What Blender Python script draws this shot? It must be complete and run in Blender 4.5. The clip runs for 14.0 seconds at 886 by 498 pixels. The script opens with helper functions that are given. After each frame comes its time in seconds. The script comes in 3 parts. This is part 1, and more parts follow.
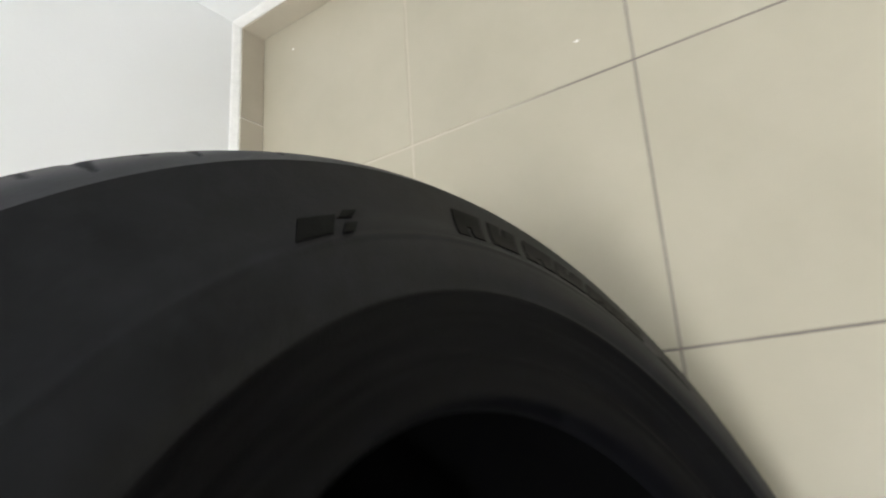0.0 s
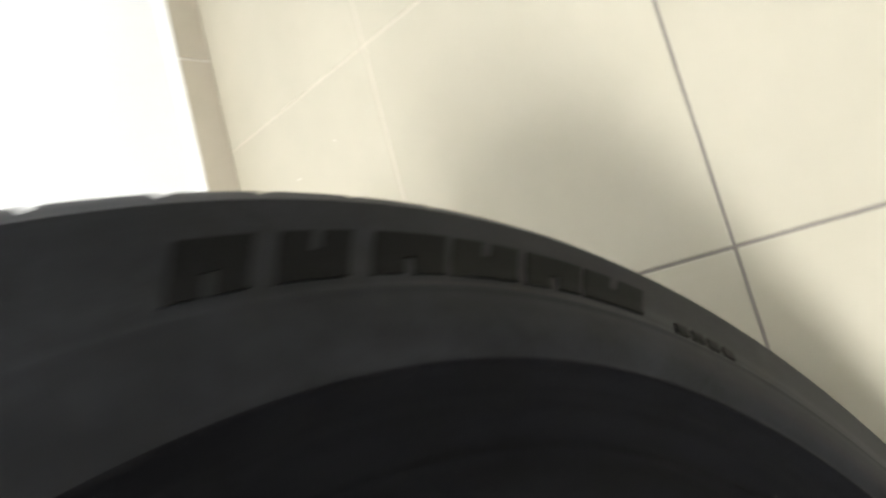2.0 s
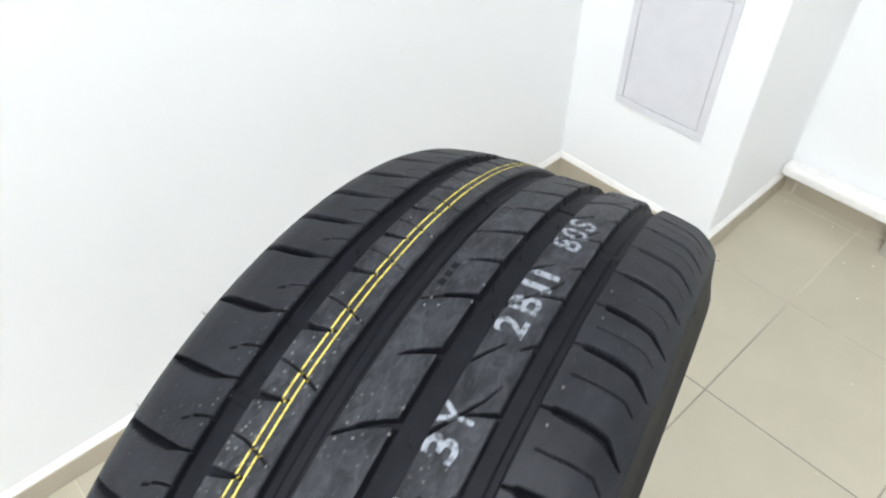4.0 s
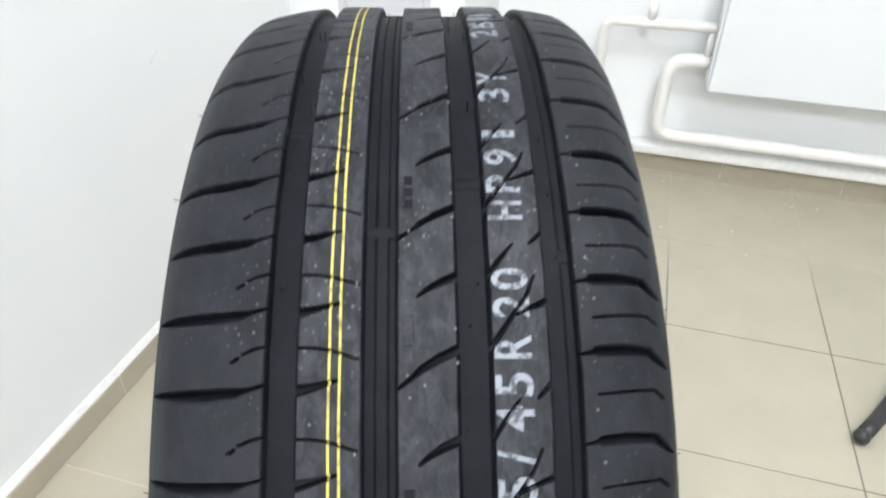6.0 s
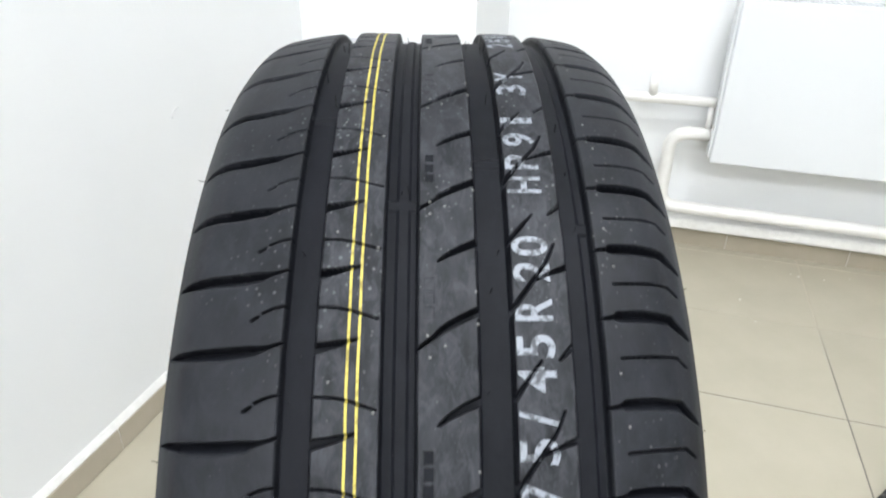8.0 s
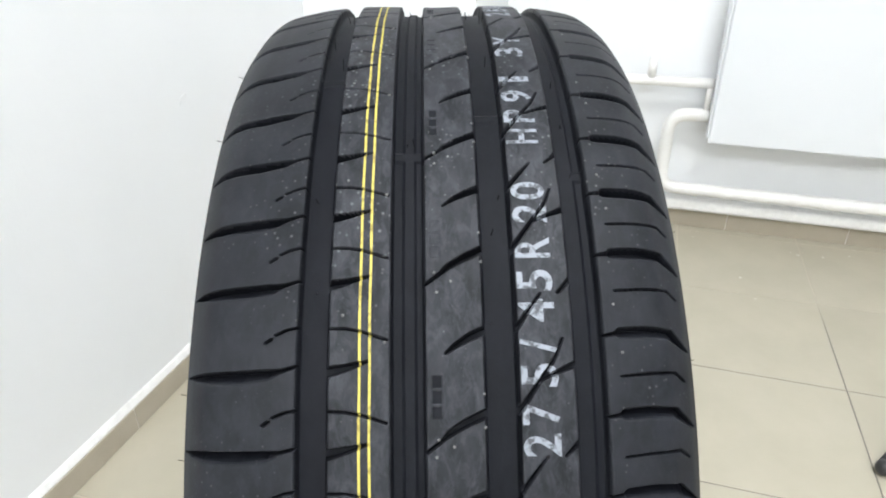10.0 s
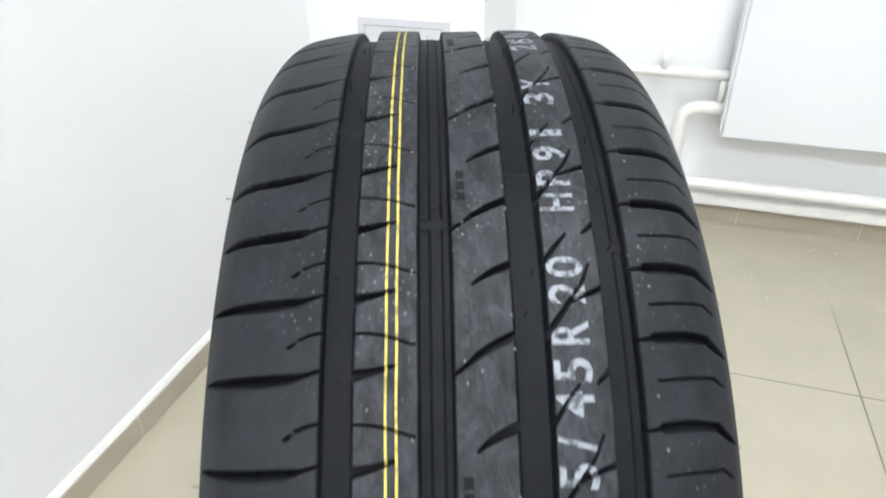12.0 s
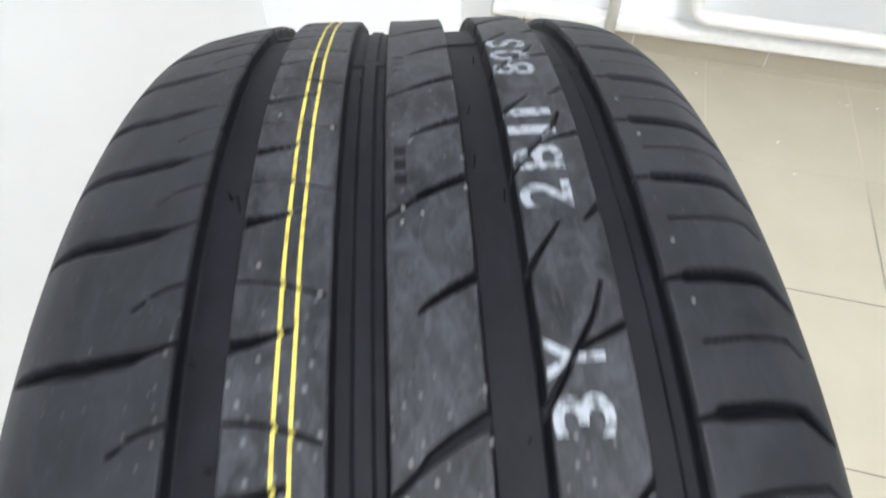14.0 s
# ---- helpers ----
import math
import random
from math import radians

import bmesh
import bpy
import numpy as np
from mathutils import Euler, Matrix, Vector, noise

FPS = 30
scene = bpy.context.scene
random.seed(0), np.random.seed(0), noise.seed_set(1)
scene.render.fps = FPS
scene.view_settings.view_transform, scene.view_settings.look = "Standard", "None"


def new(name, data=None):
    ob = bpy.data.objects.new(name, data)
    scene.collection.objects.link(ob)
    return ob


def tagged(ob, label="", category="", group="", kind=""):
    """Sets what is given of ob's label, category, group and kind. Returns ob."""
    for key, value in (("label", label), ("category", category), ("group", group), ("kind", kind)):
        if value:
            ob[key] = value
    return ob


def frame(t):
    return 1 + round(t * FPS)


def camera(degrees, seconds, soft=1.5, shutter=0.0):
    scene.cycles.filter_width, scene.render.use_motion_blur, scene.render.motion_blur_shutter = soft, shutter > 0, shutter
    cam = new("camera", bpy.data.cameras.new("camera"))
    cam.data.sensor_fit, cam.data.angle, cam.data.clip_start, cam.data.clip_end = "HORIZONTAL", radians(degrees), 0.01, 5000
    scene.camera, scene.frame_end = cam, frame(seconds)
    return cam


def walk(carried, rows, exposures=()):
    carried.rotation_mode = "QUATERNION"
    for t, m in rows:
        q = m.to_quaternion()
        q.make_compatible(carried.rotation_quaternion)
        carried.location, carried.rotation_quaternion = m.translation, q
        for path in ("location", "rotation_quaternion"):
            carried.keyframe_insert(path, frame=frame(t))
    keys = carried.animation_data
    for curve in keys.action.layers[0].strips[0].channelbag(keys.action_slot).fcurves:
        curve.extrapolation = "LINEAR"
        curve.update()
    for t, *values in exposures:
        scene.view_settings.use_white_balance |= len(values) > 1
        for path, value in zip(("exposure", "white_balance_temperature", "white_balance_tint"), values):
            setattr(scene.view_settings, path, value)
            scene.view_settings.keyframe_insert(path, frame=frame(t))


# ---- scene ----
cam = camera(66.4, 14.0, soft=2.0, shutter=0.5)

# seconds, eye, heading (to the left of +y), tilt (up), lean
ROWS = [
    (0, 0.2657, 0.1844, 0.6441, 44.90, -51.21, -71.97),
    (0.5, 0.2191, 0.2595, 0.5303, 53.15, -48.35, -80.04),
    (1, 0.2390, 0.2572, 0.4381, 60.92, -47.19, -100.18),
    (1.5, 0.2634, 0.2580, 0.4236, 61.67, -47.18, -102.18),
    (2, 0.2770, 0.2526, 0.4707, 61.43, -45.55, -97.56),
    (2.5, 0.2615, 0.1656, 0.8145, 58.13, -46.16, -64.68),
    (3, 0.1736, -0.0145, 0.9847, 45.17, -49.43, -27.39),
    (3.5, 0.1413, -0.1585, 1.0480, 32.31, -46.57, -6.44),
    (3.7, 0.1431, -0.1938, 1.0587, 33.23, -45.46, -2.00),
    (5.8, 0.0091, -0.4694, 0.9470, -1.77, -37.10, 0.42),
    (6, 0.0033, -0.4797, 0.9111, -2.13, -35.79, 0.55),
    (6.5, -0.0211, -0.4593, 0.8822, -3.60, -33.52, 1.74),
    (7, -0.0085, -0.4640, 0.8751, -3.21, -29.05, 1.99),
    (7.5, -0.0051, -0.4891, 0.8697, -2.18, -27.51, 2.54),
    (8, -0.0062, -0.5171, 0.8586, -1.69, -28.08, 1.02),
    (8.5, -0.0084, -0.5409, 0.8461, -1.32, -28.31, 0.53),
    (10.8, -0.0062, -0.5541, 0.8490, -0.83, -28.90, -0.84),
    (11, -0.0060, -0.5526, 0.8548, -0.33, -29.29, -1.24),
    (11.5, -0.0180, -0.5385, 0.8634, -0.40, -29.85, -0.67),
    (12, -0.0213, -0.5011, 0.8816, -1.30, -30.76, -0.03),
    (12.5, -0.0302, -0.4330, 0.9006, -3.02, -32.56, 0.69),
    (13, -0.0342, -0.3786, 0.9141, -5.08, -36.66, 1.49),
    (13.5, -0.0204, -0.2801, 0.9143, -5.44, -43.47, 1.71),
    (14, 0.0017, -0.1785, 0.9305, -3.05, -50.14, -0.34),
]


def aim(x, y, z, yaw, pitch, roll):
    """The camera's pose from its place, heading, tilt and lean in degrees."""
    turn = Matrix.Rotation(radians(yaw), 4, "Z") @ Matrix.Rotation(radians(90 + pitch), 4, "X")
    return Matrix.Translation((x, y, z)) @ turn @ Matrix.Rotation(radians(roll), 4, "Z")


walk(cam, [(t, aim(*p)) for t, *p in ROWS], exposures=[
    (0.0, -0.06, 6600, 10), (0.5, 0.22, 6600, 10), (1.3, 0.62, 6620, 10), (2.2, 0.62, 6600, 10), (2.6, 0.55, 6550, 10), (3.1, 0.20, 6380, 10), (3.6, 0.05, 6380, 10), (6.0, 0.0, 6380, 10), (12.8, 0.0, 6380, 10), (14.0, 0.17, 6380, 10)])

# ---------------------------------------------------------------- light
world = bpy.data.worlds.new("world")
scene.world = world
world.use_nodes = True
world.node_tree.nodes["Background"].inputs[0].default_value = (0.9, 0.95, 1.0, 1)
world.node_tree.nodes["Background"].inputs[1].default_value = 0.3

TURN = -0.3147                       # the room stands turned against the tyre, radians about z
ROOM = Matrix.Rotation(TURN, 4, "Z")
X0, X1, Y0, H = -0.616, 3.60, -3.60, 2.70   # left wall, right wall, wall behind the camera, ceiling
PILLAR_X, PILLAR_Y, NICHE_Y = -0.205, 0.949, 1.300
SKIRT = 0.045
TX, TY = 0.3045, 0.3095                # floor tile
SEAM_X, SEAM_Y = 0.000, 0.335        # one crossing of the joints
R = 0.378                          # tyre radius


# ---------------------------------------------------------------- materials
def material(name, base, rough=0.6, metal=0.0, spec=0.5, dark=None, scale=40.0, amount=0.5, bump=0.0, bump_scale=300.0, coat=0.0, vary=0.0, stretch=None):
    """A surface with grain at two scales, relief and, on request, a shade of its own for each piece."""
    m = bpy.data.materials.new(name)
    m.use_nodes = True
    n, l = m.node_tree.nodes, m.node_tree.links
    b = n["Principled BSDF"]
    b.inputs["Roughness"].default_value = rough
    b.inputs["Metallic"].default_value = metal
    b.inputs["Specular IOR Level"].default_value = spec
    b.inputs["Coat Weight"].default_value = coat
    co = n.new("ShaderNodeTexCoord")
    big = n.new("ShaderNodeTexNoise")
    big.inputs["Scale"].default_value = scale
    big.inputs["Detail"].default_value = 6
    big.inputs["Roughness"].default_value = 0.6
    if stretch:
        squeeze = n.new("ShaderNodeVectorMath")
        squeeze.operation = "MULTIPLY"
        squeeze.inputs[1].default_value = stretch
        l.new(co.outputs["Object"], squeeze.inputs[0])
        l.new(squeeze.outputs[0], big.inputs["Vector"])
    else:
        l.new(co.outputs["Object"], big.inputs["Vector"])
    ramp = n.new("ShaderNodeMapRange")
    ramp.inputs["From Min"].default_value, ramp.inputs["From Max"].default_value = 0.35, 0.68
    ramp.inputs["To Min"].default_value, ramp.inputs["To Max"].default_value = 0.0, amount
    l.new(big.outputs["Fac"], ramp.inputs["Value"])
    mix = n.new("ShaderNodeMix")
    mix.data_type = "RGBA"
    mix.inputs[6].default_value = (*base, 1)
    mix.inputs[7].default_value = (*(dark or [c * 0.8 for c in base]), 1)
    l.new(ramp.outputs["Result"], mix.inputs[0])
    out = mix.outputs[2]
    if vary:
        info = n.new("ShaderNodeObjectInfo")
        span = n.new("ShaderNodeMapRange")
        span.inputs["To Min"].default_value, span.inputs["To Max"].default_value = 1 - vary, 1 + vary
        l.new(info.outputs["Random"], span.inputs["Value"])
        hue = n.new("ShaderNodeHueSaturation")
        l.new(span.outputs["Result"], hue.inputs["Value"])
        l.new(out, hue.inputs["Color"])
        out = hue.outputs["Color"]
    l.new(out, b.inputs["Base Color"])
    rr = n.new("ShaderNodeMapRange")
    rr.inputs["To Min"].default_value, rr.inputs["To Max"].default_value = max(rough - 0.08, 0.02), min(rough + 0.1, 1)
    l.new(big.outputs["Fac"], rr.inputs["Value"])
    l.new(rr.outputs["Result"], b.inputs["Roughness"])
    if bump:
        fine = n.new("ShaderNodeTexNoise")
        fine.inputs["Scale"].default_value = bump_scale
        fine.inputs["Detail"].default_value = 4
        l.new(co.outputs["Object"], fine.inputs["Vector"])
        bp = n.new("ShaderNodeBump")
        bp.inputs["Strength"].default_value = bump
        bp.inputs["Distance"].default_value = 0.002
        l.new(fine.outputs["Fac"], bp.inputs["Height"])
        l.new(bp.outputs["Normal"], b.inputs["Normal"])
    return m


def rubber(name, base, dusty, dust_amount, rough, speck=0.0, spec=0.2, stretch=None, smear=0.0):
    """Tyre rubber: a grey bloom in patches and small pale specks of dust."""
    m = material(name, base, rough=rough, spec=spec, dark=dusty, scale=34.0, amount=dust_amount, bump=0.06, bump_scale=700.0, stretch=stretch)
    n, l = m.node_tree.nodes, m.node_tree.links
    b = n["Principled BSDF"]
    if smear:      # wiped dust in short streaks
        co = n.new("ShaderNodeTexCoord")
        lay = n.new("ShaderNodeVectorMath")
        lay.operation = "MULTIPLY"
        lay.inputs[1].default_value = (1.6, 0.8, 0.8)
        l.new(co.outputs["Object"], lay.inputs[0])
        wipe = n.new("ShaderNodeTexNoise")
        wipe.inputs["Scale"].default_value = 95.0
        wipe.inputs["Detail"].default_value = 9
        wipe.inputs["Roughness"].default_value = 0.68
        wipe.inputs["Distortion"].default_value = 0.6
        l.new(lay.outputs[0], wipe.inputs["Vector"])
        cut = n.new("ShaderNodeMapRange")
        cut.inputs["From Min"].default_value, cut.inputs["From Max"].default_value = 0.46, 0.74
        cut.inputs["To Max"].default_value = 0.8 * smear
        l.new(wipe.outputs["Fac"], cut.inputs["Value"])
        film = n.new("ShaderNodeMix")
        film.data_type = "RGBA"
        film.inputs[7].default_value = (*[c * 2.0 for c in dusty], 1)
        old = b.inputs["Base Color"].links[0].from_socket
        l.new(cut.outputs["Result"], film.inputs[0])
        l.new(old, film.inputs[6])
        l.new(film.outputs[2], b.inputs["Base Color"])
    if speck:
        co = n.new("ShaderNodeTexCoord")
        vor = n.new("ShaderNodeTexVoronoi")
        vor.inputs["Scale"].default_value = 210.0
        l.new(co.outputs["Object"], vor.inputs["Vector"])
        patch = n.new("ShaderNodeTexNoise")
        patch.inputs["Scale"].default_value = 9.0
        patch.inputs["Detail"].default_value = 3
        l.new(co.outputs["Object"], patch.inputs["Vector"])
        size = n.new("ShaderNodeMapRange")
        size.inputs["From Min"].default_value, size.inputs["From Max"].default_value = 0.36, 0.68
        size.inputs["To Min"].default_value, size.inputs["To Max"].default_value = 0.02, 0.30
        l.new(patch.outputs["Fac"], size.inputs["Value"])
        less = n.new("ShaderNodeMath")
        less.operation = "SUBTRACT"
        l.new(size.outputs["Result"], less.inputs[0])
        l.new(vor.outputs["Distance"], less.inputs[1])
        gain = n.new("ShaderNodeMath")
        gain.operation = "MULTIPLY"
        gain.use_clamp = True
        gain.inputs[1].default_value = 4.0 * speck
        l.new(less.outputs[0], gain.inputs[0])
        mix = n.new("ShaderNodeMix")
        mix.data_type = "RGBA"
        mix.inputs[7].default_value = (0.15, 0.155, 0.16, 1)
        old = b.inputs["Base Color"].links[0].from_socket
        l.new(gain.outputs[0], mix.inputs[0])
        l.new(old, mix.inputs[6])
        l.new(mix.outputs[2], b.inputs["Base Color"])
    return m


def worn_paint(name, base, under, scale, cover):
    """Stencilled paint, broken where it has not taken on the rubber."""
    m = material(name, base, rough=0.55, dark=under, scale=scale, amount=1.0, bump=0.2, bump_scale=700)
    for node in m.node_tree.nodes:
        if node.type == "MAP_RANGE" and abs(node.inputs["To Max"].default_value - 1.0) < 1e-6 and node.inputs["From Max"].default_value < 0.9:
            node.inputs["From Min"].default_value, node.inputs["From Max"].default_value = cover, cover + 0.12
    return m


WALL = material("white_wall_paint", (0.85, 0.86, 0.862), rough=0.75, dark=(0.815, 0.825, 0.827), scale=3.0, amount=0.6, bump=0.12, bump_scale=160)
CEIL = material("ceiling_paint", (0.8, 0.8, 0.79), rough=0.9, scale=4, amount=0.2)
TILE = material("beige_glazed_tile", (0.440, 0.404, 0.312), rough=0.36, dark=(0.388, 0.356, 0.271), scale=7.0, amount=0.7, bump=0.04, bump_scale=60, vary=0.02)
SKIRT_TILE = material("beige_skirting_tile", (0.450, 0.402, 0.316), rough=0.4, dark=(0.395, 0.352, 0.274), scale=14.0, amount=0.7, bump=0.05, bump_scale=80, vary=0.03)
GROUT = material("grey_grout", (0.17, 0.155, 0.135), rough=0.95, dark=(0.30, 0.27, 0.23), scale=2.2, amount=0.8, bump=0.4, bump_scale=500)
def walked_joints(m):
    """Dirt in the joints out on the floor, fading to clean filler along the walls."""
    n, l = m.node_tree.nodes, m.node_tree.links
    b = n["Principled BSDF"]
    co = n.new("ShaderNodeTexCoord")
    xyz = n.new("ShaderNodeSeparateXYZ")
    l.new(co.outputs["Object"], xyz.inputs[0])
    fade = []
    for axis, a0, a1 in (("X", -0.22, -0.06), ("Y", 1.02, 0.80)):
        f = n.new("ShaderNodeMapRange")
        f.inputs["From Min"].default_value, f.inputs["From Max"].default_value = a0, a1
        l.new(xyz.outputs[axis], f.inputs["Value"])
        fade.append(f)
    both = n.new("ShaderNodeMath")
    both.operation = "MULTIPLY"
    l.new(fade[0].outputs[0], both.inputs[0])
    l.new(fade[1].outputs[0], both.inputs[1])
    mix = n.new("ShaderNodeMix")
    mix.data_type = "RGBA"
    mix.inputs[6].default_value = (0.52, 0.475, 0.385, 1)
    old = b.inputs["Base Color"].links[0].from_socket
    l.new(both.outputs[0], mix.inputs[0])
    l.new(old, mix.inputs[7])
    l.new(mix.outputs[2], b.inputs["Base Color"])


walked_joints(GROUT)
CAULK = material("white_caulk", (0.82, 0.81, 0.78), rough=0.7, scale=60, amount=0.5, bump=0.2, bump_scale=200)
ENAMEL = material("white_enamel", (0.74, 0.76, 0.775), rough=0.32, dark=(0.71, 0.73, 0.745), scale=5.0, amount=0.4)
PIPE_PAINT = material("white_pipe_paint", (0.80, 0.79, 0.76), rough=0.38, dark=(0.72, 0.70, 0.66), scale=30.0, amount=0.6, bump=0.1, bump_scale=120)
PLASTIC = material("white_plastic", (0.66, 0.66, 0.69), rough=0.5, scale=20, amount=0.3)
SLOT = material("dark_slot", (0.12, 0.12, 0.12), rough=0.8)
BLACK = material("black_metal_paint", (0.02, 0.02, 0.02), rough=0.4, dark=(0.05, 0.05, 0.05), scale=60)
TREAD = rubber("tread_rubber", (0.0064, 0.0071, 0.0092), (0.0280, 0.0295, 0.0345), 1.0, 0.54, 1.0, stretch=(2.4, 1, 1), smear=1.0)
# groove rubber: less dust, and the shade down the cuts put into its colour
GROOVE_SHADE = rubber("shaded_groove_rubber", (0.0052, 0.0058, 0.0080), (0.0100, 0.0108, 0.0140), 0.8, 0.58, spec=0.11, smear=0.25)
TREAD_SIDE = rubber("shoulder_rubber", (0.0070, 0.0078, 0.0103), (0.0158, 0.0172, 0.0212), 1.0, 0.52, 0.8, stretch=(1, 1, 1), smear=0.45)
SIDE = rubber("sidewall_rubber", (0.0048, 0.0051, 0.0064), (0.0112, 0.0116, 0.0138), 1.0, 0.54, spec=0.12, smear=0.4)
# sidewall rubber darkened, the shade below the rim guard put into its colour
BEAD = rubber("shaded_bead_rubber", (0.0019, 0.0020, 0.0028), (0.0034, 0.0035, 0.0047), 0.8, 0.5, spec=0.045, smear=0.2)
MARK = rubber("moulded_black_rubber", (0.0022, 0.0022, 0.0022), (0.0032, 0.0032, 0.0032), 0.5, 0.6, spec=0.06)
STUB = rubber("vent_stub_rubber", (0.10, 0.10, 0.10), (0.22, 0.22, 0.21), 0.8, 0.4)
# liner kept near black: shade of the tyre's hollow painted into the rubber
LINER = rubber("shaded_liner_rubber", (0.0012, 0.0012, 0.0014), (0.0022, 0.0022, 0.0025), 0.6, 0.65, spec=0.03)
YELLOW = worn_paint("yellow_stripe_paint", (0.50, 0.42, 0.07), (0.24, 0.185, 0.025), 190.0, 0.52)
WHITE = worn_paint("white_stencil_paint", (0.222, 0.240, 0.272), (0.05, 0.054, 0.062), 260.0, 0.475)
GLOW = bpy.data.materials.new("lamp_diffuser")
GLOW.use_nodes = True
GLOW.node_tree.nodes["Principled BSDF"].inputs["Emission Color"].default_value = (0.94, 0.965, 1.0, 1)
GLOW.node_tree.nodes["Principled BSDF"].inputs["Emission Strength"].default_value = 46.0


# ---------------------------------------------------------------- mesh helpers
def finish(name, bm, mat, smooth=False):
    me = bpy.data.meshes.new(name)
    bm.to_mesh(me)
    bm.free()
    me.materials.append(mat)
    if smooth:
        me.shade_smooth()
    return me


def part(name, data, mat=None, parent=None, label="", smooth=False):
    """One mesh object under a thing or a part; data is a bmesh or a ready mesh."""
    me = data if isinstance(data, bpy.types.Mesh) else finish(name, data, mat, smooth)
    ob = new(name, me)
    ob.parent = parent
    return tagged(ob, label)


def thing(name, label, category, data=None, mat=None, kind="", group="", at=None, smooth=False):
    """A top-level thing: an Empty, or a mesh of its own."""
    me = None
    if data is not None:
        me = data if isinstance(data, bpy.types.Mesh) else finish(name, data, mat, smooth)
    ob = new(name, me)
    ob.matrix_basis = ROOM if at is None else at
    return tagged(ob, label, category, group, kind)


def box(x0, x1, y0, y1, z0, z1, bevel=0.0, seg=2, bm=None):
    bm = bm or bmesh.new()
    made = bmesh.ops.create_cube(bm, size=1, matrix=Matrix.Translation(((x0 + x1) / 2, (y0 + y1) / 2, (z0 + z1) / 2)) @ Matrix.Diagonal((x1 - x0, y1 - y0, z1 - z0, 1)))
    if bevel:
        edges = list({e for v in made["verts"] for e in v.link_edges})
        bmesh.ops.bevel(bm, geom=edges, offset=bevel, segments=seg, affect="EDGES", profile=0.5)
    return bm


def tube(points, radius, sides=20, bm=None, bend=0.03, caps=True):
    """A pipe along a line of points, its corners rounded."""
    bm = bm or bmesh.new()
    pts = [Vector(p) for p in points]
    path = [pts[0]]
    for a, b, c in zip(pts, pts[1:], pts[2:]):
        r = min(bend, (b - a).length * 0.49, (c - b).length * 0.49)
        p, q = b + (a - b).normalized() * r, b + (c - b).normalized() * r
        path += [p.lerp(b, k / 6).lerp(b.lerp(q, k / 6), k / 6) for k in range(7)]
    path.append(pts[-1])
    rings = []
    side = None
    for i, p in enumerate(path):
        d = (path[min(i + 1, len(path) - 1)] - path[max(i - 1, 0)]).normalized()
        side = d.orthogonal().normalized() if side is None else (side - d * side.dot(d)).normalized()
        up = d.cross(side)
        rings.append([bm.verts.new(p + radius * (math.cos(a) * side + math.sin(a) * up)) for a in np.linspace(0, 2 * math.pi, sides, endpoint=False)])
    for a, b in zip(rings, rings[1:]):
        for k in range(sides):
            bm.faces.new((a[k], a[(k + 1) % sides], b[(k + 1) % sides], b[k]))
    if caps:
        bm.faces.new(rings[0][::-1])
        bm.faces.new(rings[-1])
    return bm


def grid_mesh(name, points, mat, closed=False, deep=None, deep_mat=None):
    """A smooth sheet from an array of rows of points (rows, columns, 3); closed: the last row joins the first. Faces where deep is set take a second material."""
    rows, cols = points.shape[:2]
    i = np.arange(rows if closed else rows - 1)[:, None]
    j = np.arange(cols - 1)[None, :]
    k = (i + 1) % rows
    quads = np.stack([i * cols + j, i * cols + j + 1, k * cols + j + 1, k * cols + j], -1).reshape(-1, 4)
    me = bpy.data.meshes.new(name)
    me.vertices.add(rows * cols)
    me.vertices.foreach_set("co", points.reshape(-1).astype(np.float32))
    me.loops.add(quads.size)
    me.loops.foreach_set("vertex_index", quads.reshape(-1).astype(np.int32))
    me.polygons.add(len(quads))
    me.polygons.foreach_set("loop_start", np.arange(0, quads.size, 4, dtype=np.int32))
    me.update(calc_edges=True)
    me.materials.append(mat)
    if deep is not None:
        me.materials.append(deep_mat)
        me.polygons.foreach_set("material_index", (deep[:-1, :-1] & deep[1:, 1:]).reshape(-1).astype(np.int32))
    me.shade_smooth()
    return me


# ---------------------------------------------------------------- the room
def wall(name, x0, x1, y0, y1, z0=0.0, z1=H):
    return thing(name, "plain white painted wall, smooth and bright", "wall", box(x0, x1, y0, y1, z0, z1), WALL, "structure")


wall_west = wall("wall_west", X0 - 0.15, X0, Y0 - 0.15, NICHE_Y + 0.15)
bm = tube([(X0 + 0.0002, 0.460, 0.500), (X0 + 0.0004, 0.464, 0.511), (X0 + 0.0004, 0.473, 0.516), (X0 + 0.0002, 0.481, 0.513)], 0.0022, 10, bend=0.006)
for v in bm.verts:
    v.co.x = X0 + (v.co.x - X0) * 0.22
part("paint_dab", bm, WALL, wall_west, "small glossy white dab of filler", smooth=True)
wall("wall_pillar", X0 + 0.0005, PILLAR_X, PILLAR_Y, NICHE_Y - 0.0005)
wall("wall_north", X0 + 0.0005, X1 + 0.15, NICHE_Y, NICHE_Y + 0.15)
wall("wall_east", X1, X1 + 0.15, Y0 - 0.15, NICHE_Y - 0.0005)
wall("wall_south", X0 + 0.0005, X1 - 0.0005, Y0 - 0.15, Y0)
thing("ceiling", "plain white painted ceiling", "ceiling", box(X0 - 0.15, X1 + 0.15, Y0 - 0.15, NICHE_Y + 0.15, H, H + 0.12), CEIL, "structure")

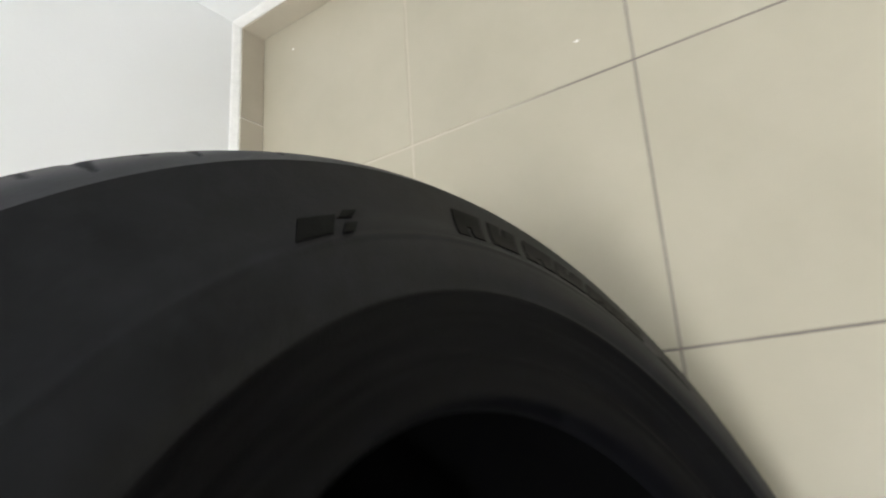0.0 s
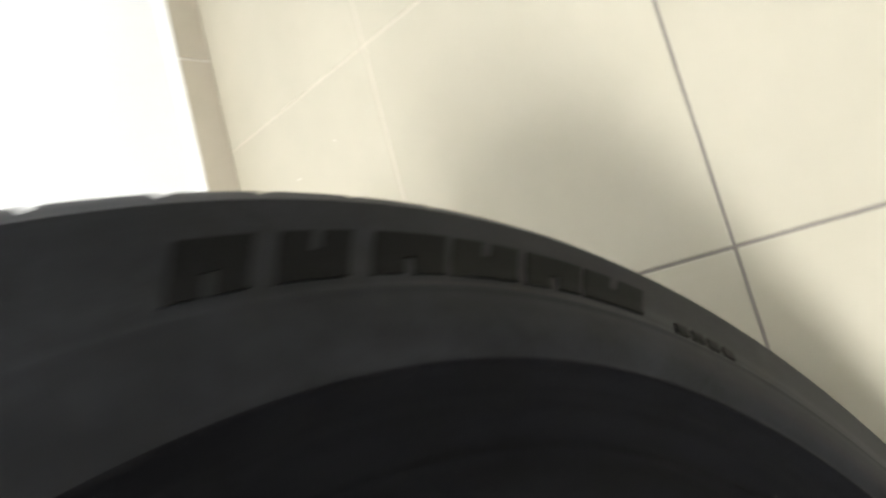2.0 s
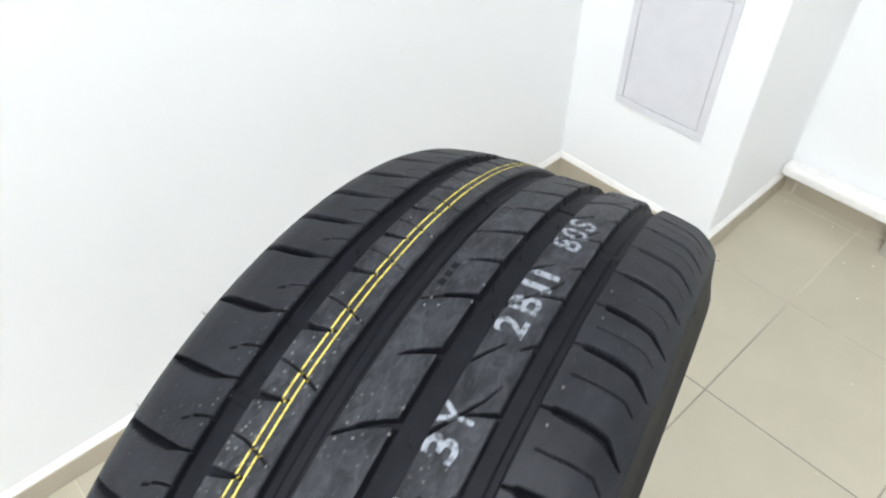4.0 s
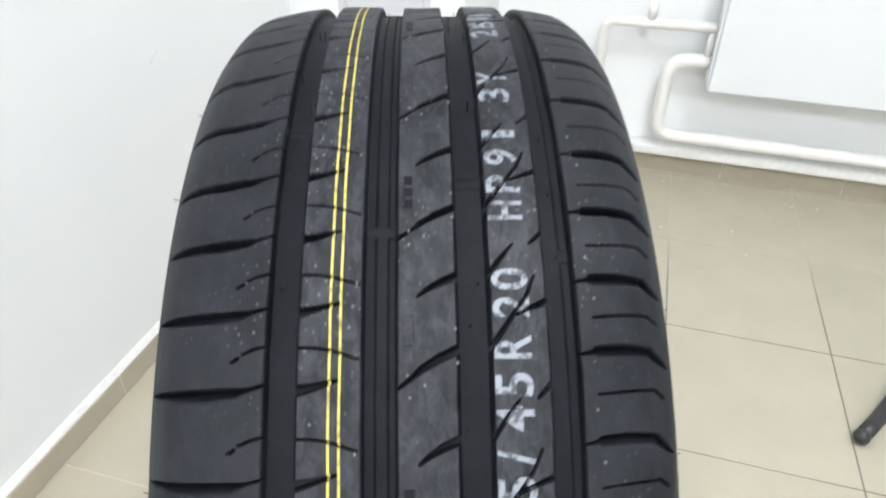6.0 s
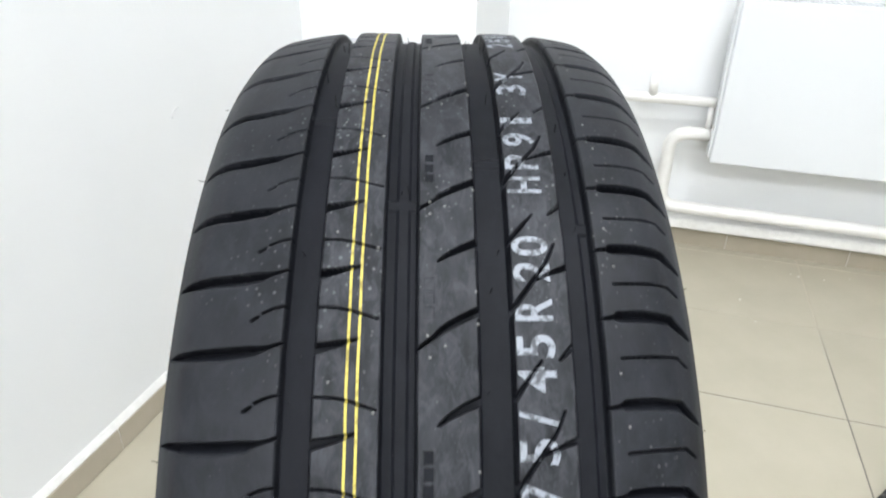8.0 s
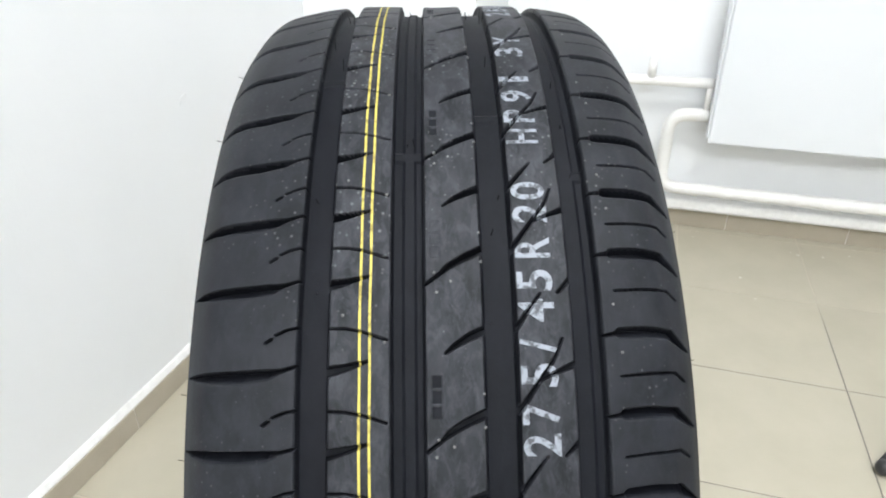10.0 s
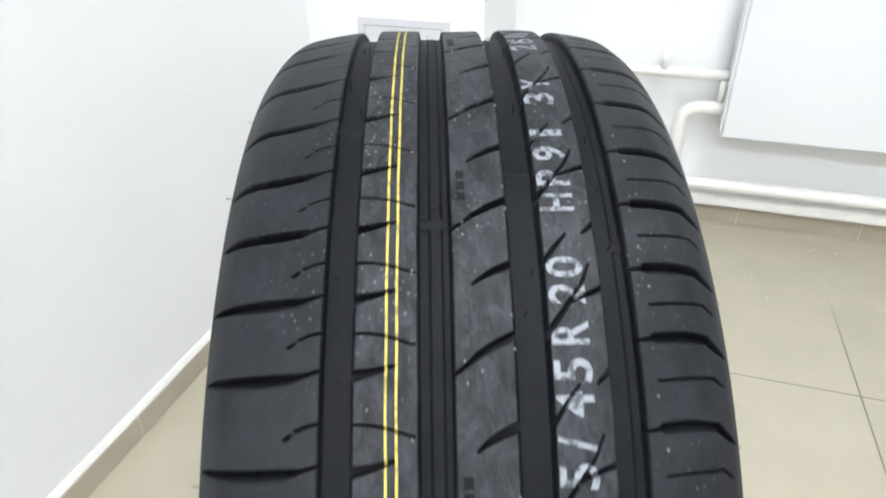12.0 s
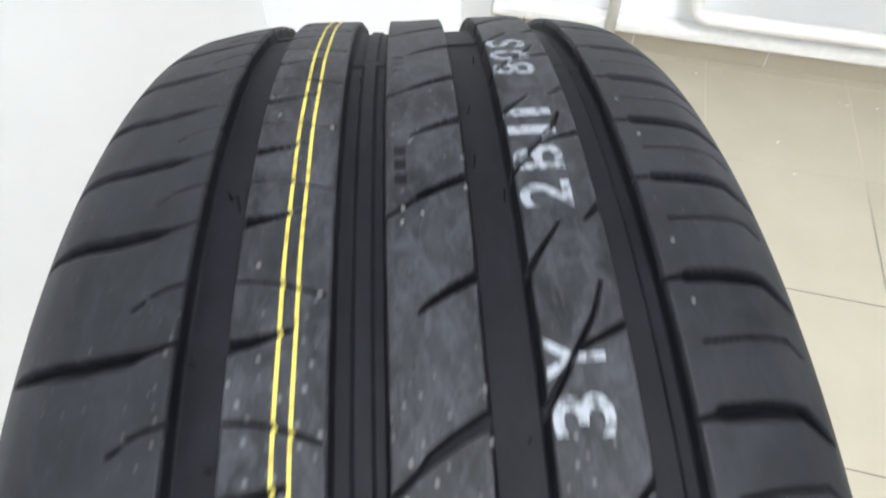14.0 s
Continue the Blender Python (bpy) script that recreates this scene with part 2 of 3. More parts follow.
# ceiling lamps: flush square panels
def ceiling_lamp(x, y):
    lamp = thing("ceiling_lamp", "square white flush ceiling panel lamp, lit", "ceiling lamp", group="ceiling lamps")
    lamp.matrix_basis = ROOM @ Matrix.Translation((x, y, H))
    bm = box(-0.31, 0.31, -0.31, -0.295, -0.03, 0)
    box(-0.31, 0.31, 0.295, 0.31, -0.03, 0, bm=bm)
    box(-0.31, -0.295, -0.295, 0.295, -0.03, 0, bm=bm)
    box(0.295, 0.31, -0.295, 0.295, -0.03, 0, bm=bm)
    part("frame", bm, ENAMEL, lamp)
    part("diffuser", box(-0.294, 0.294, -0.294, 0.294, -0.022, -0.006), GLOW, lamp, "glowing white diffuser")


for lx, ly in ((0.62, -0.33), (-0.05, -2.2), (1.6, -2.5)):
    ceiling_lamp(lx, ly)

# skirting: cut floor tile set on edge, a white bead of caulk along its top
def skirting(length, at):
    run = thing("baseboard", "beige tile skirting with a white caulk bead", "baseboard", kind="structure")
    run.matrix_basis = ROOM @ at
    x, first = 0.0, True
    while x < length - 0.001:
        e = min(x + (0.17 if first else 0.30), length)
        part("skirting_tile", box(x + 0.0008, e - 0.0008, 0, 0.009, 0, SKIRT, 0.0012), SKIRT_TILE, run)
        x, first = e, False
    bead = bmesh.new()
    ring = [(0, 0.0015), (0.0075, 0.0015), (0.0072, 0.004), (0.005, 0.008), (0.0025, 0.0125), (0, 0.015)]
    a = [bead.verts.new((0.0, y, SKIRT + z - 0.001)) for y, z in ring]
    b = [bead.verts.new((length, y, SKIRT + z - 0.001)) for y, z in ring]
    for k in range(len(ring)):
        m = (k + 1) % len(ring)
        bead.faces.new((a[k], b[k], b[m], a[m]))
    bead.faces.new(a[::-1])
    bead.faces.new(b)
    bmesh.ops.recalc_face_normals(bead, faces=bead.faces)
    part("caulk_bead", bead, CAULK, run, "white caulk bead")
    part("joint_filler", box(0.001, length - 0.001, 0, 0.0075, 0.0005, SKIRT - 0.001), CAULK, run)


def along(x, y, turn):
    return Matrix.Translation((x, y, 0)) @ Matrix.Rotation(radians(turn), 4, "Z")


skirting(PILLAR_Y - Y0, along(X0, PILLAR_Y, -90))
skirting(PILLAR_X - X0 - 0.0, along(PILLAR_X, PILLAR_Y, 180))
skirting(NICHE_Y - PILLAR_Y, along(PILLAR_X, NICHE_Y, -90))
skirting(X1 - PILLAR_X, along(X1, NICHE_Y, 180))
skirting(NICHE_Y - Y0, along(X1, Y0, 90))
skirting(X1 - X0, along(X0, Y0, 0))

# service hatch in the pillar
def hatch(x0, x1, z0, z1):
    ob = thing("service_hatch", "small white plastic service hatch set in the wall", "hatch")
    y = PILLAR_Y
    bm = box(x0, x1, y - 0.004, y + 0.001, z1 - 0.016, z1, 0.001)
    box(x0, x1, y - 0.004, y + 0.001, z0, z0 + 0.016, 0.001, bm=bm)
    box(x0, x0 + 0.016, y - 0.004, y + 0.001, z0 + 0.016, z1 - 0.016, 0.001, bm=bm)
    box(x1 - 0.016, x1, y - 0.004, y + 0.001, z0 + 0.016, z1 - 0.016, 0.001, bm=bm)
    part("frame", bm, PLASTIC, ob)
    part("gap", box(x0 + 0.0155, x1 - 0.0155, y - 0.0008, y + 0.001, z0 + 0.0155, z1 - 0.0155), SLOT, ob, "dark gap round the flap")
    part("flap", box(x0 + 0.0172, x1 - 0.0172, y - 0.003, y - 0.0009, z0 + 0.0172, z1 - 0.0172, 0.0008), PLASTIC, ob)


hatch(-0.493, -0.280, 0.260, 0.558)

# panel radiator in the niche
def radiator(x0, x1, yf, yb, z0, z1):
    ob = thing("radiator", "white enamelled steel panel radiator with a top grille", "radiator")
    part("front_panel", box(x0 + 0.006, x1 - 0.006, yf, yf + 0.012, z0, z1 - 0.004, 0.005, 3), ENAMEL, ob)
    part("back_panel", box(x0 + 0.012, x1 - 0.012, yb - 0.012, yb, z0 + 0.008, z1 - 0.012, 0.004), ENAMEL, ob)
    for a, b in ((x0, x0 + 0.0055), (x1 - 0.0055, x1)):
        part("side_cover", box(a, b, yf + 0.004, yb - 0.002, z0 + 0.012, z1, 0.002), ENAMEL, ob)
    for k in range(int((x1 - x0 - 0.03) / 0.033)):
        x = x0 + 0.018 + 0.033 * k
        part("fin", box(x, x + 0.018, yf + 0.0125, yb - 0.0125, z0 + 0.02, z1 - 0.02), ENAMEL, ob)
    bm = bmesh.new()
    n = int((x1 - x0 - 0.05) / 0.011)
    for k in range(n):
        x = x0 + 0.025 + 0.011 * k
        box(x, x + 0.0055, yf + 0.0125, yb - 0.0125, z1 - 0.004, z1 - 0.001, bm=bm)
    part("top_grille", bm, ENAMEL, ob)
    return ob


RX0, RYF, RYB, RZ0, RZ1 = 0.329, 1.198, NICHE_Y - 0.030, 0.272, 0.655
radiator(RX0, RX0 + 1.2, RYF, RYB, RZ0, RZ1)

# heating pipes
PY, VX, JX = 1.245, 0.178, 0.3205
def pipe(name, label, points, radius, bend=0.03):
    return thing(name, label, "pipe", tube(points, radius, bend=bend), PIPE_PAINT, smooth=True)


pipe("supply_pipe", "white painted heating pipe entering the radiator", [(0.072, PY, 0.0), (0.072, PY, 0.407), (0.36, PY, 0.410)], 0.0125, 0.03)
pipe("bypass_pipe", "short white painted pipe joining supply and return", [(JX, PY, 0.404), (JX, PY, 0.334)], 0.0075)
pipe("vent_stub", "short white capped pipe stub on the supply pipe", [(VX, PY, 0.414), (VX, PY, 0.464)], 0.0105)
pipe("return_pipe", "white painted heating pipe low along the wall, rising to the radiator", [(X1 - 0.3, PY, 0.128), (0.238, PY, 0.128), (0.238, PY, 0.327), (0.36, PY, 0.330)], 0.0165, 0.045)


# plastered ledge on top of the skirting in the niche
ledge = box(PILLAR_X + 0.001, X1 - 0.001, NICHE_Y - 0.048, NICHE_Y - 0.0005, SKIRT + 0.016, SKIRT + 0.046, 0.009, 3)
thing("niche_ledge", "narrow white plastered ledge along the wall over the skirting", "ledge", ledge, CAULK, "structure")


# black bar foot of a stool that stands at the edge of what is seen
def stool_foot(x, y, turn):
    ob = thing("stool_foot", "black painted metal stool leg resting on the floor", "stool")
    ob.matrix_basis = ROOM @ Matrix.Translation((x, y, 0)) @ Matrix.Rotation(turn, 4, "Z")
    part("leg", tube([(0.012, 0, 0.0135), (0.10, 0, 0.0135), (0.24, 0, 0.30)], 0.0125, bend=0.05), BLACK, ob, smooth=True)
    cap = bmesh.new()
    bmesh.ops.create_uvsphere(cap, u_segments=20, v_segments=12, radius=0.0135, matrix=Matrix.Translation((0.012, 0, 0.0135)))
    part("end_cap", cap, BLACK, ob, "rounded black end cap", smooth=True)


stool_foot(0.612, 0.425, radians(55))


# ---------------------------------------------------------------- the tyre
# Tread tips along the circumference, radians from the front, the visible ones first.
TIPS = [0.6732, 0.7827, 0.8988, 0.9987, 1.105, 1.211, 1.3338, 1.4577, 1.576, 1.6681, 1.7639, 1.865]
TIPS += [1.865 + (2.950 - 1.865) / 10 * k for k in range(1, 10)]
TIPS += [2.950, 3.034, 3.126, 3.213, 3.305, 3.404, 3.530]
TIPS += [3.530 + (TIPS[0] + 2 * math.pi - 3.530) / 33 * k for k in range(1, 33)]
PITCH = 0.1060


def across(x):
    """From the drawn tread's width to the true one."""
    return 1.081 * x - 0.0053


GROOVES = [(-0.0654, -0.0493), (-0.0214, -0.0036), (0.0229, 0.0401), (0.0654, 0.0814)]
GROOVES = [(across(a), across(b)) for a, b in GROOVES]
DEEP = 0.0078
LEDGES = [(0.2, 0.2), (0.34, 0.74), (0.2, 0.2), (-0.3, 0.66)]     # raised strips in the groove floors, as parts of their width

# cuts: rib, every which pitch (0 each, 1 even, 2 odd), depth, then (x, offset, width)
CUTS = [
    (0, 0, 0.0062, [(-0.0640, -0.043, 0.0016), (-0.0720, -0.049, 0.0020), (-0.0790, -0.0535, 0.0058), (-0.0920, -0.0565, 0.0072), (-0.1080, -0.0565, 0.0064), (-0.1150, -0.0550, 0.0044), (-0.1205, -0.0540, 0.0010)]),
    (0, 0, 0.0022, [(-0.0640, 0.006, 0.0011), (-0.0700, 0.003, 0.0011), (-0.0752, -0.003, 0.0010)]),
    (0, 0, 0.0020, [(-0.0772, -0.008, 0.0013), (-0.0800, -0.013, 0.0013)]),
    (1, 0, 0.0055, [(-0.0510, -0.0515, 0.0058), (-0.0430, -0.0470, 0.0038), (-0.0318, -0.0390, 0.0013)]),
    (1, 0, 0.0025, [(-0.0510, 0.0035, 0.0011), (-0.0420, 0.0030, 0.0011), (-0.0346, -0.0010, 0.0011), (-0.0225, -0.0120, 0.0010)]),
    (2, 1, 0.0050, [(-0.0050, -0.0530, 0.0014), (0.0035, -0.0350, 0.0016), (0.0070, -0.0260, 0.0032), (0.0150, -0.0130, 0.0042), (0.0245, -0.0010, 0.0048)]),
    (2, 2, 0.0050, [(0.0052, -0.0300, 0.0008), (0.0096, -0.0205, 0.0024), (0.0170, -0.0090, 0.0040), (0.0245, -0.0010, 0.0048)]),
    (3, 1, 0.0045, [(0.0385, -0.0030, 0.0028), (0.0440, 0.0190, 0.0021), (0.0496, 0.0410, 0.0014), (0.0568, 0.0690, 0.0013), (0.0607, 0.0950, 0.0007)]),
    (3, 1, 0.0045, [(0.0502, 0.0415, 0.0011), (0.0580, 0.0510, 0.0018), (0.0670, 0.0610, 0.0034)]),
    (3, 2, 0.0035, [(0.0390, 0.0000, 0.0022), (0.0450, 0.0230, 0.0018), (0.0514, 0.0460, 0.0006)]),
    (3, 2, 0.0035, [(0.0599, 0.0470, 0.0010), (0.0670, 0.0660, 0.0026)]),
    (4, 0, 0.0062, [(0.0800, -0.0110, 0.0016), (0.0870, -0.0080, 0.0024), (0.0895, -0.0075, 0.0062), (0.1020, -0.0060, 0.0070), (0.1150, -0.0080, 0.0062), (0.1190, -0.0160, 0.0044), (0.1235, -0.0250, 0.0024), (0.1255, -0.0285, 0.0012)]),
    (4, 0, 0.0020, [(0.0885, -0.0620, 0.0009), (0.1020, -0.0590, 0.0012), (0.1163, -0.0580, 0.0012), (0.1215, -0.0690, 0.0009)]),
]

# half profiles of the outside, crown to bead, on the two sides: distance from the middle, radius
RIM = [(0.1338, 0.2832), (0.1320, 0.2800), (0.1297, 0.2778), (0.1272, 0.2750), (0.1250, 0.2680), (0.1235, 0.2600), (0.1203, 0.2545), (0.1130, 0.2525), (0.1050, 0.2535)]
OUTER = {-1: [(0, 0.378), (0.0317, 0.3786), (0.0634, 0.3785), (0.0899, 0.3757), (0.1059, 0.3727), (0.1168, 0.3701), (0.1254, 0.3657), (0.1318, 0.3598), (0.1380, 0.3522), (0.1410, 0.3412),
              (0.1424, 0.3284), (0.1445, 0.3193), (0.1453, 0.3100), (0.1446, 0.2985), (0.1418, 0.2930), (0.1388, 0.2895), (0.1360, 0.2865)] + RIM,
         1: [(0, 0.378), (0.0312, 0.3787), (0.0624, 0.3786), (0.0884, 0.3763), (0.1041, 0.3739), (0.1146, 0.3712), (0.1222, 0.3668), (0.1290, 0.3616), (0.1345, 0.3548), (0.1368, 0.3423),
             (0.1396, 0.3296), (0.1426, 0.3200), (0.1445, 0.3100), (0.1440, 0.2985), (0.1412, 0.2930), (0.1384, 0.2895), (0.1358, 0.2865)] + RIM}
INNER = [(0.1005, 0.2535), (0.0990, 0.2570), (0.1030, 0.2660), (0.1100, 0.2800), (0.1180, 0.2960), (0.1215, 0.3120), (0.1195, 0.3320), (0.1110, 0.3490), (0.0950, 0.3590), (0.06, 0.3640), (0.0, 0.3655)]
LAST = 8        # where the sidewall takes over from the tread


def smooth_line(points, step):
    """A line through points, resampled evenly and rounded."""
    p = np.array(points, float)
    s = np.r_[0, np.cumsum(np.hypot(*np.diff(p, axis=0).T))]
    m = np.gradient(p, s, axis=0)
    q = np.linspace(0, s[-1], max(int(s[-1] / step), 3))
    k = np.clip(np.searchsorted(s, q, side="right") - 1, 0, len(s) - 2)
    h = (s[k + 1] - s[k])[:, None]
    t = ((q - s[k])[:, None]) / h
    return (2 * t**3 - 3 * t**2 + 1) * p[k] + (t**3 - 2 * t**2 + t) * h * m[k] + (-2 * t**3 + 3 * t**2) * p[k + 1] + (t**3 - t**2) * h * m[k + 1]


PROFILE = {side: smooth_line(OUTER[side][:LAST + 1], 0.00062) for side in (-1, 1)}


def radius_at(x):
    x = np.asarray(x, float)
    left, right = (np.interp(np.abs(x), PROFILE[side][:, 0], PROFILE[side][:, 1]) for side in (-1, 1))
    return np.where(x < 0, left, right)


def bars(theta):
    """Height of the tread wear bars in the grooves, at a few places round the tyre."""
    out = np.zeros_like(theta)
    for c in np.arange(1.1065, 1.1065 + 2 * math.pi, 2 * math.pi / 8):
        d = np.abs((theta - c + math.pi) % (2 * math.pi) - math.pi) * R
        out = np.maximum(out, np.clip((0.0042 - d) / 0.0018, 0, 1))
    return out


def depth(x, theta, rib):
    """How deep the tread is cut at each knot of a grid of x (columns) and theta (rows) on one rib."""
    d = np.zeros((len(theta), len(x)))
    for g, (a, b) in enumerate(GROOVES):
        if g not in (rib - 1, rib):
            continue
        wall_w = 0.0019
        f = np.clip(np.minimum(x - a, b - x) / wall_w, 0, 1)
        f = f * f * (3 - 2 * f)
        floor = DEEP - 0.0012 * bars(theta - (0.154, -0.035, 0.049, -0.075)[g])[:, None]
        lo, hi = LEDGES[g]
        step = np.clip(np.minimum(x - a - lo * (b - a), a + hi * (b - a) - x) / 0.0012, 0, 1)
        open_ = 1 - bars(theta - (0.154, -0.035, 0.049, -0.075)[g])[:, None]
        d = np.maximum(d, f[None, :] * (floor - 0.0014 * step[None, :] * open_))
    for which, every, deep, line in CUTS:
        if which != rib:
            continue
        for i, tip in enumerate(TIPS):
            if every and i % 2 != every - 1:
                continue
            fit = ((TIPS[(i + 1) % len(TIPS)] - TIPS[i - 1]) % (2 * math.pi)) / 2 / PITCH
            for (xa, oa, wa), (xb, ob, wb) in zip(line, line[1:]):
                xa, xb = across(xa), across(xb)
                ta, tb = tip + oa * fit, tip + ob * fit
                near = 0.006
                ja, jb = np.searchsorted(x, [min(xa, xb) - near, max(xa, xb) + near])
                if ja >= jb:
                    continue
                for turn in (-2 * math.pi, 0, 2 * math.pi):
                    ia, ib = np.searchsorted(theta, [min(ta, tb) + turn - near / R, max(ta, tb) + turn + near / R])
                    if ia >= ib:
                        continue
                    px = x[None, ja:jb] - xa
                    py = (theta[ia:ib, None] - ta - turn) * R
                    vx, vy = xb - xa, (tb - ta) * R
                    t = np.clip((px * vx + py * vy) / (vx * vx + vy * vy), 0, 1)
                    dist = np.hypot(px - t * vx, py - t * vy)
                    half = (wa + (wb - wa) * t) / 2
                    f = np.clip((half + 0.0003 - dist) / np.clip(0.42 * half, 0.0005, 0.0012), 0, 1)
                    dd = np.minimum(deep + 0.0022, 0.0028 + 3.4 * half) * f
                    if rib in (0, 4) and deep > 0.005:      # steep at the top edge, running out below
                        up = (py - t * vy) / half
                        dd = dd * np.clip(0.56 + 0.62 * up, 0.06, 1.0)
                    d[ia:ib, ja:jb] = np.maximum(d[ia:ib, ja:jb], dd)
    if rib == 2:      # small moulded squares beside the second groove
        for n, c in enumerate((0.693, 0.9155, 1.1314, 1.359, 1.5961, 1.7992)):
            for k in (-1, 0, 1):
                a = (x[None, :] > -0.0066) & (x[None, :] < -0.0018)
                b = np.abs(theta[:, None] - c - 0.0205 * k) < 0.0082
                d = np.maximum(d, (0.0007 if n % 2 == 0 else 0.0005) * (a & b))
    return d


def spread(a, b, fine_a, fine_b, fine, coarse):
    """Angles from a to b, close together between fine_a and fine_b."""
    return np.unique(np.r_[np.arange(a, fine_a, coarse), np.arange(fine_a, fine_b, fine), np.arange(fine_b, b, coarse), b].round(7))


def on_tyre(x, theta, lift):
    r = radius_at(x) + lift
    return np.stack([x + 0 * r, -r * np.cos(theta), R + r * np.sin(theta)], -1)


tyre = thing("tyre", "new black car tyre standing upright on the tiled floor, yellow stripes", "tyre", at=Matrix.Identity(4))
BOUNDS = [-float(PROFILE[-1][-1, 0])] + [(a + b) / 2 for a, b in GROOVES] + [float(PROFILE[1][-1, 0])]
for rib in range(5):
    a, b = BOUNDS[rib], BOUNDS[rib + 1]
    if rib in (0, 4):
        s = PROFILE[1][:, 0] if rib == 4 else -PROFILE[-1][::-1, 0]
        xs = s[(s >= a) & (s <= b)]
        xs = np.unique(np.r_[a, xs[:: 1], b].round(7))
    else:
        xs = np.linspace(a, b, int((b - a) / 0.00055))
    th = spread(0.0, 2 * math.pi, 0.45, 2.10, 0.0007 if rib in (0, 4) else 0.0009, 0.012)
    if rib == 4:
        th = np.unique(np.r_[th, np.arange(2.10, 3.75, 0.0022)].round(7))
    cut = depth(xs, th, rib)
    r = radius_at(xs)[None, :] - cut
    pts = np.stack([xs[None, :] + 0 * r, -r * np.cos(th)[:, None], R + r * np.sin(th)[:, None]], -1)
    # faces below a set depth take the darker rubber, groove shade painted in
    part("shoulder_rib" if rib in (0, 4) else "tread_rib", grid_mesh("tread", pts, TREAD_SIDE if rib in (0, 4) else TREAD, deep=cut > (0.0020 if rib in (0, 4) else 0.0006), deep_mat=GROOVE_SHADE), parent=tyre,
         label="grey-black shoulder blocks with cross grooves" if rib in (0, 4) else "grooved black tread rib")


def lathe(name, profile, mat, side, label, fine=0.02):
    p = np.array(profile)
    th = np.arange(0, 2 * math.pi, fine)
    pts = np.stack([side * p[None, :, 0] + 0 * th[:, None], -p[None, :, 1] * np.cos(th)[:, None], R + p[None, :, 1] * np.sin(th)[:, None]], -1)
    if side < 0:
        pts = pts[:, ::-1]
    return part(name, grid_mesh(name, pts, mat, closed=True), parent=tyre, label=label)


SIDEWALL = {}
for side in (1, -1):
    skin = smooth_line(OUTER[side][LAST:], 0.0012)
    s_r = skin[:, 1].copy()
    for at, w, h in ((0.3172, 0.0012, 0.0005), (0.2925, 0.0012, 0.0008), (0.2850, 0.0010, 0.0005), (0.2700, 0.0012, 0.0008)):
        skin[:, 0] += h * np.exp(-((s_r - at) / w) ** 2)
    SIDEWALL[side] = skin
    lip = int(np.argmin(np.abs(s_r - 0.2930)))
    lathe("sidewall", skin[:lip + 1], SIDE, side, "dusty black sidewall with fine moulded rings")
    # from the lip inwards the darker rubber carries the shade
    lathe("bead_band", skin[lip:], BEAD, side, "black bead band below the rim guard, shade put into its colour")
    lathe("inner_liner", smooth_line([(x * 1.045, r) for x, r in INNER], 0.003), LINER, side, "inside of the tyre, the hollow's shade in its colour")


# yellow stripes, laid over the blocks and dipping into the cuts
for xc in (-0.0434, -0.03825):
    xs = np.linspace(xc - 0.00064, xc + 0.00064, 4)
    th = spread(0.0, 2 * math.pi, 0.45, 2.10, 0.00125, 0.012)
    d = np.minimum(depth(xs, th, 1), 0.0042)
    lift = 0.00018 - d
    pts = on_tyre(xs[None, :] + 0.00025 * np.sin(th * 37)[:, None] * 0.4, th[:, None], lift)
    part("stripe", grid_mesh("stripe", pts, YELLOW), parent=tyre, label="thin yellow paint stripe")


# stencilled marking on the fourth rib, one mesh a character
def glyph(char, height, width):
    """The outline of one character as a flat mesh, scaled to a height and a width, cut into small faces."""
    curve = bpy.data.curves.new("glyph", "FONT")
    curve.body = char
    curve.offset = -0.008 if char == "1" else 0.018
    tmp = bpy.data.objects.new("glyph", curve)
    me = bpy.data.meshes.new_from_object(tmp)
    bpy.data.objects.remove(tmp)
    bpy.data.curves.remove(curve)
    bm = bmesh.new()
    bm.from_mesh(me)
    bpy.data.meshes.remove(me)
    lo = Vector((min(v.co.x for v in bm.verts), min(v.co.y for v in bm.verts), 0))
    hi = Vector((max(v.co.x for v in bm.verts), max(v.co.y for v in bm.verts), 0))
    for v in bm.verts:
        v.co.x = ((v.co.x - lo.x) / (hi.x - lo.x) - 0.5) * width
        v.co.y = ((v.co.y - lo.y) / (hi.y - lo.y) - 0.5) * height
    bmesh.ops.triangulate(bm, faces=bm.faces)
    for _ in range(7):
        long = [e for e in bm.edges if e.calc_length() > 0.0008]
        if not long:
            break
        bmesh.ops.subdivide_edges(bm, edges=long, cuts=1)
        bmesh.ops.triangulate(bm, faces=bm.faces)
    return bm


STENCIL = [("2", 0.6298, 0.0110), ("7", 0.6705, 0.0110), ("5", 0.7198, 0.0115), ("/", 0.7592, 0.0075), ("4", 0.8073, 0.0120), ("5", 0.8499, 0.0115), ("R", 0.8990, 0.0118), ("2", 0.9535, 0.0115), ("0", 0.9917, 0.0115),
           ("H", 1.0965, 0.0115), ("P", 1.1416, 0.0110), ("9", 1.1906, 0.0110), ("1", 1.2375, 0.0056), ("3", 1.3286, 0.0125), ("Y", 1.3758, 0.0135),
           ("2", 1.5440, 0.0130), ("B", 1.5951, 0.0135), ("1", 1.6390, 0.0054), ("1", 1.6708, 0.0054), ("8", 1.7720, 0.0125), ("0", 1.8145, 0.0125), ("S", 1.8580, 0.0125)]
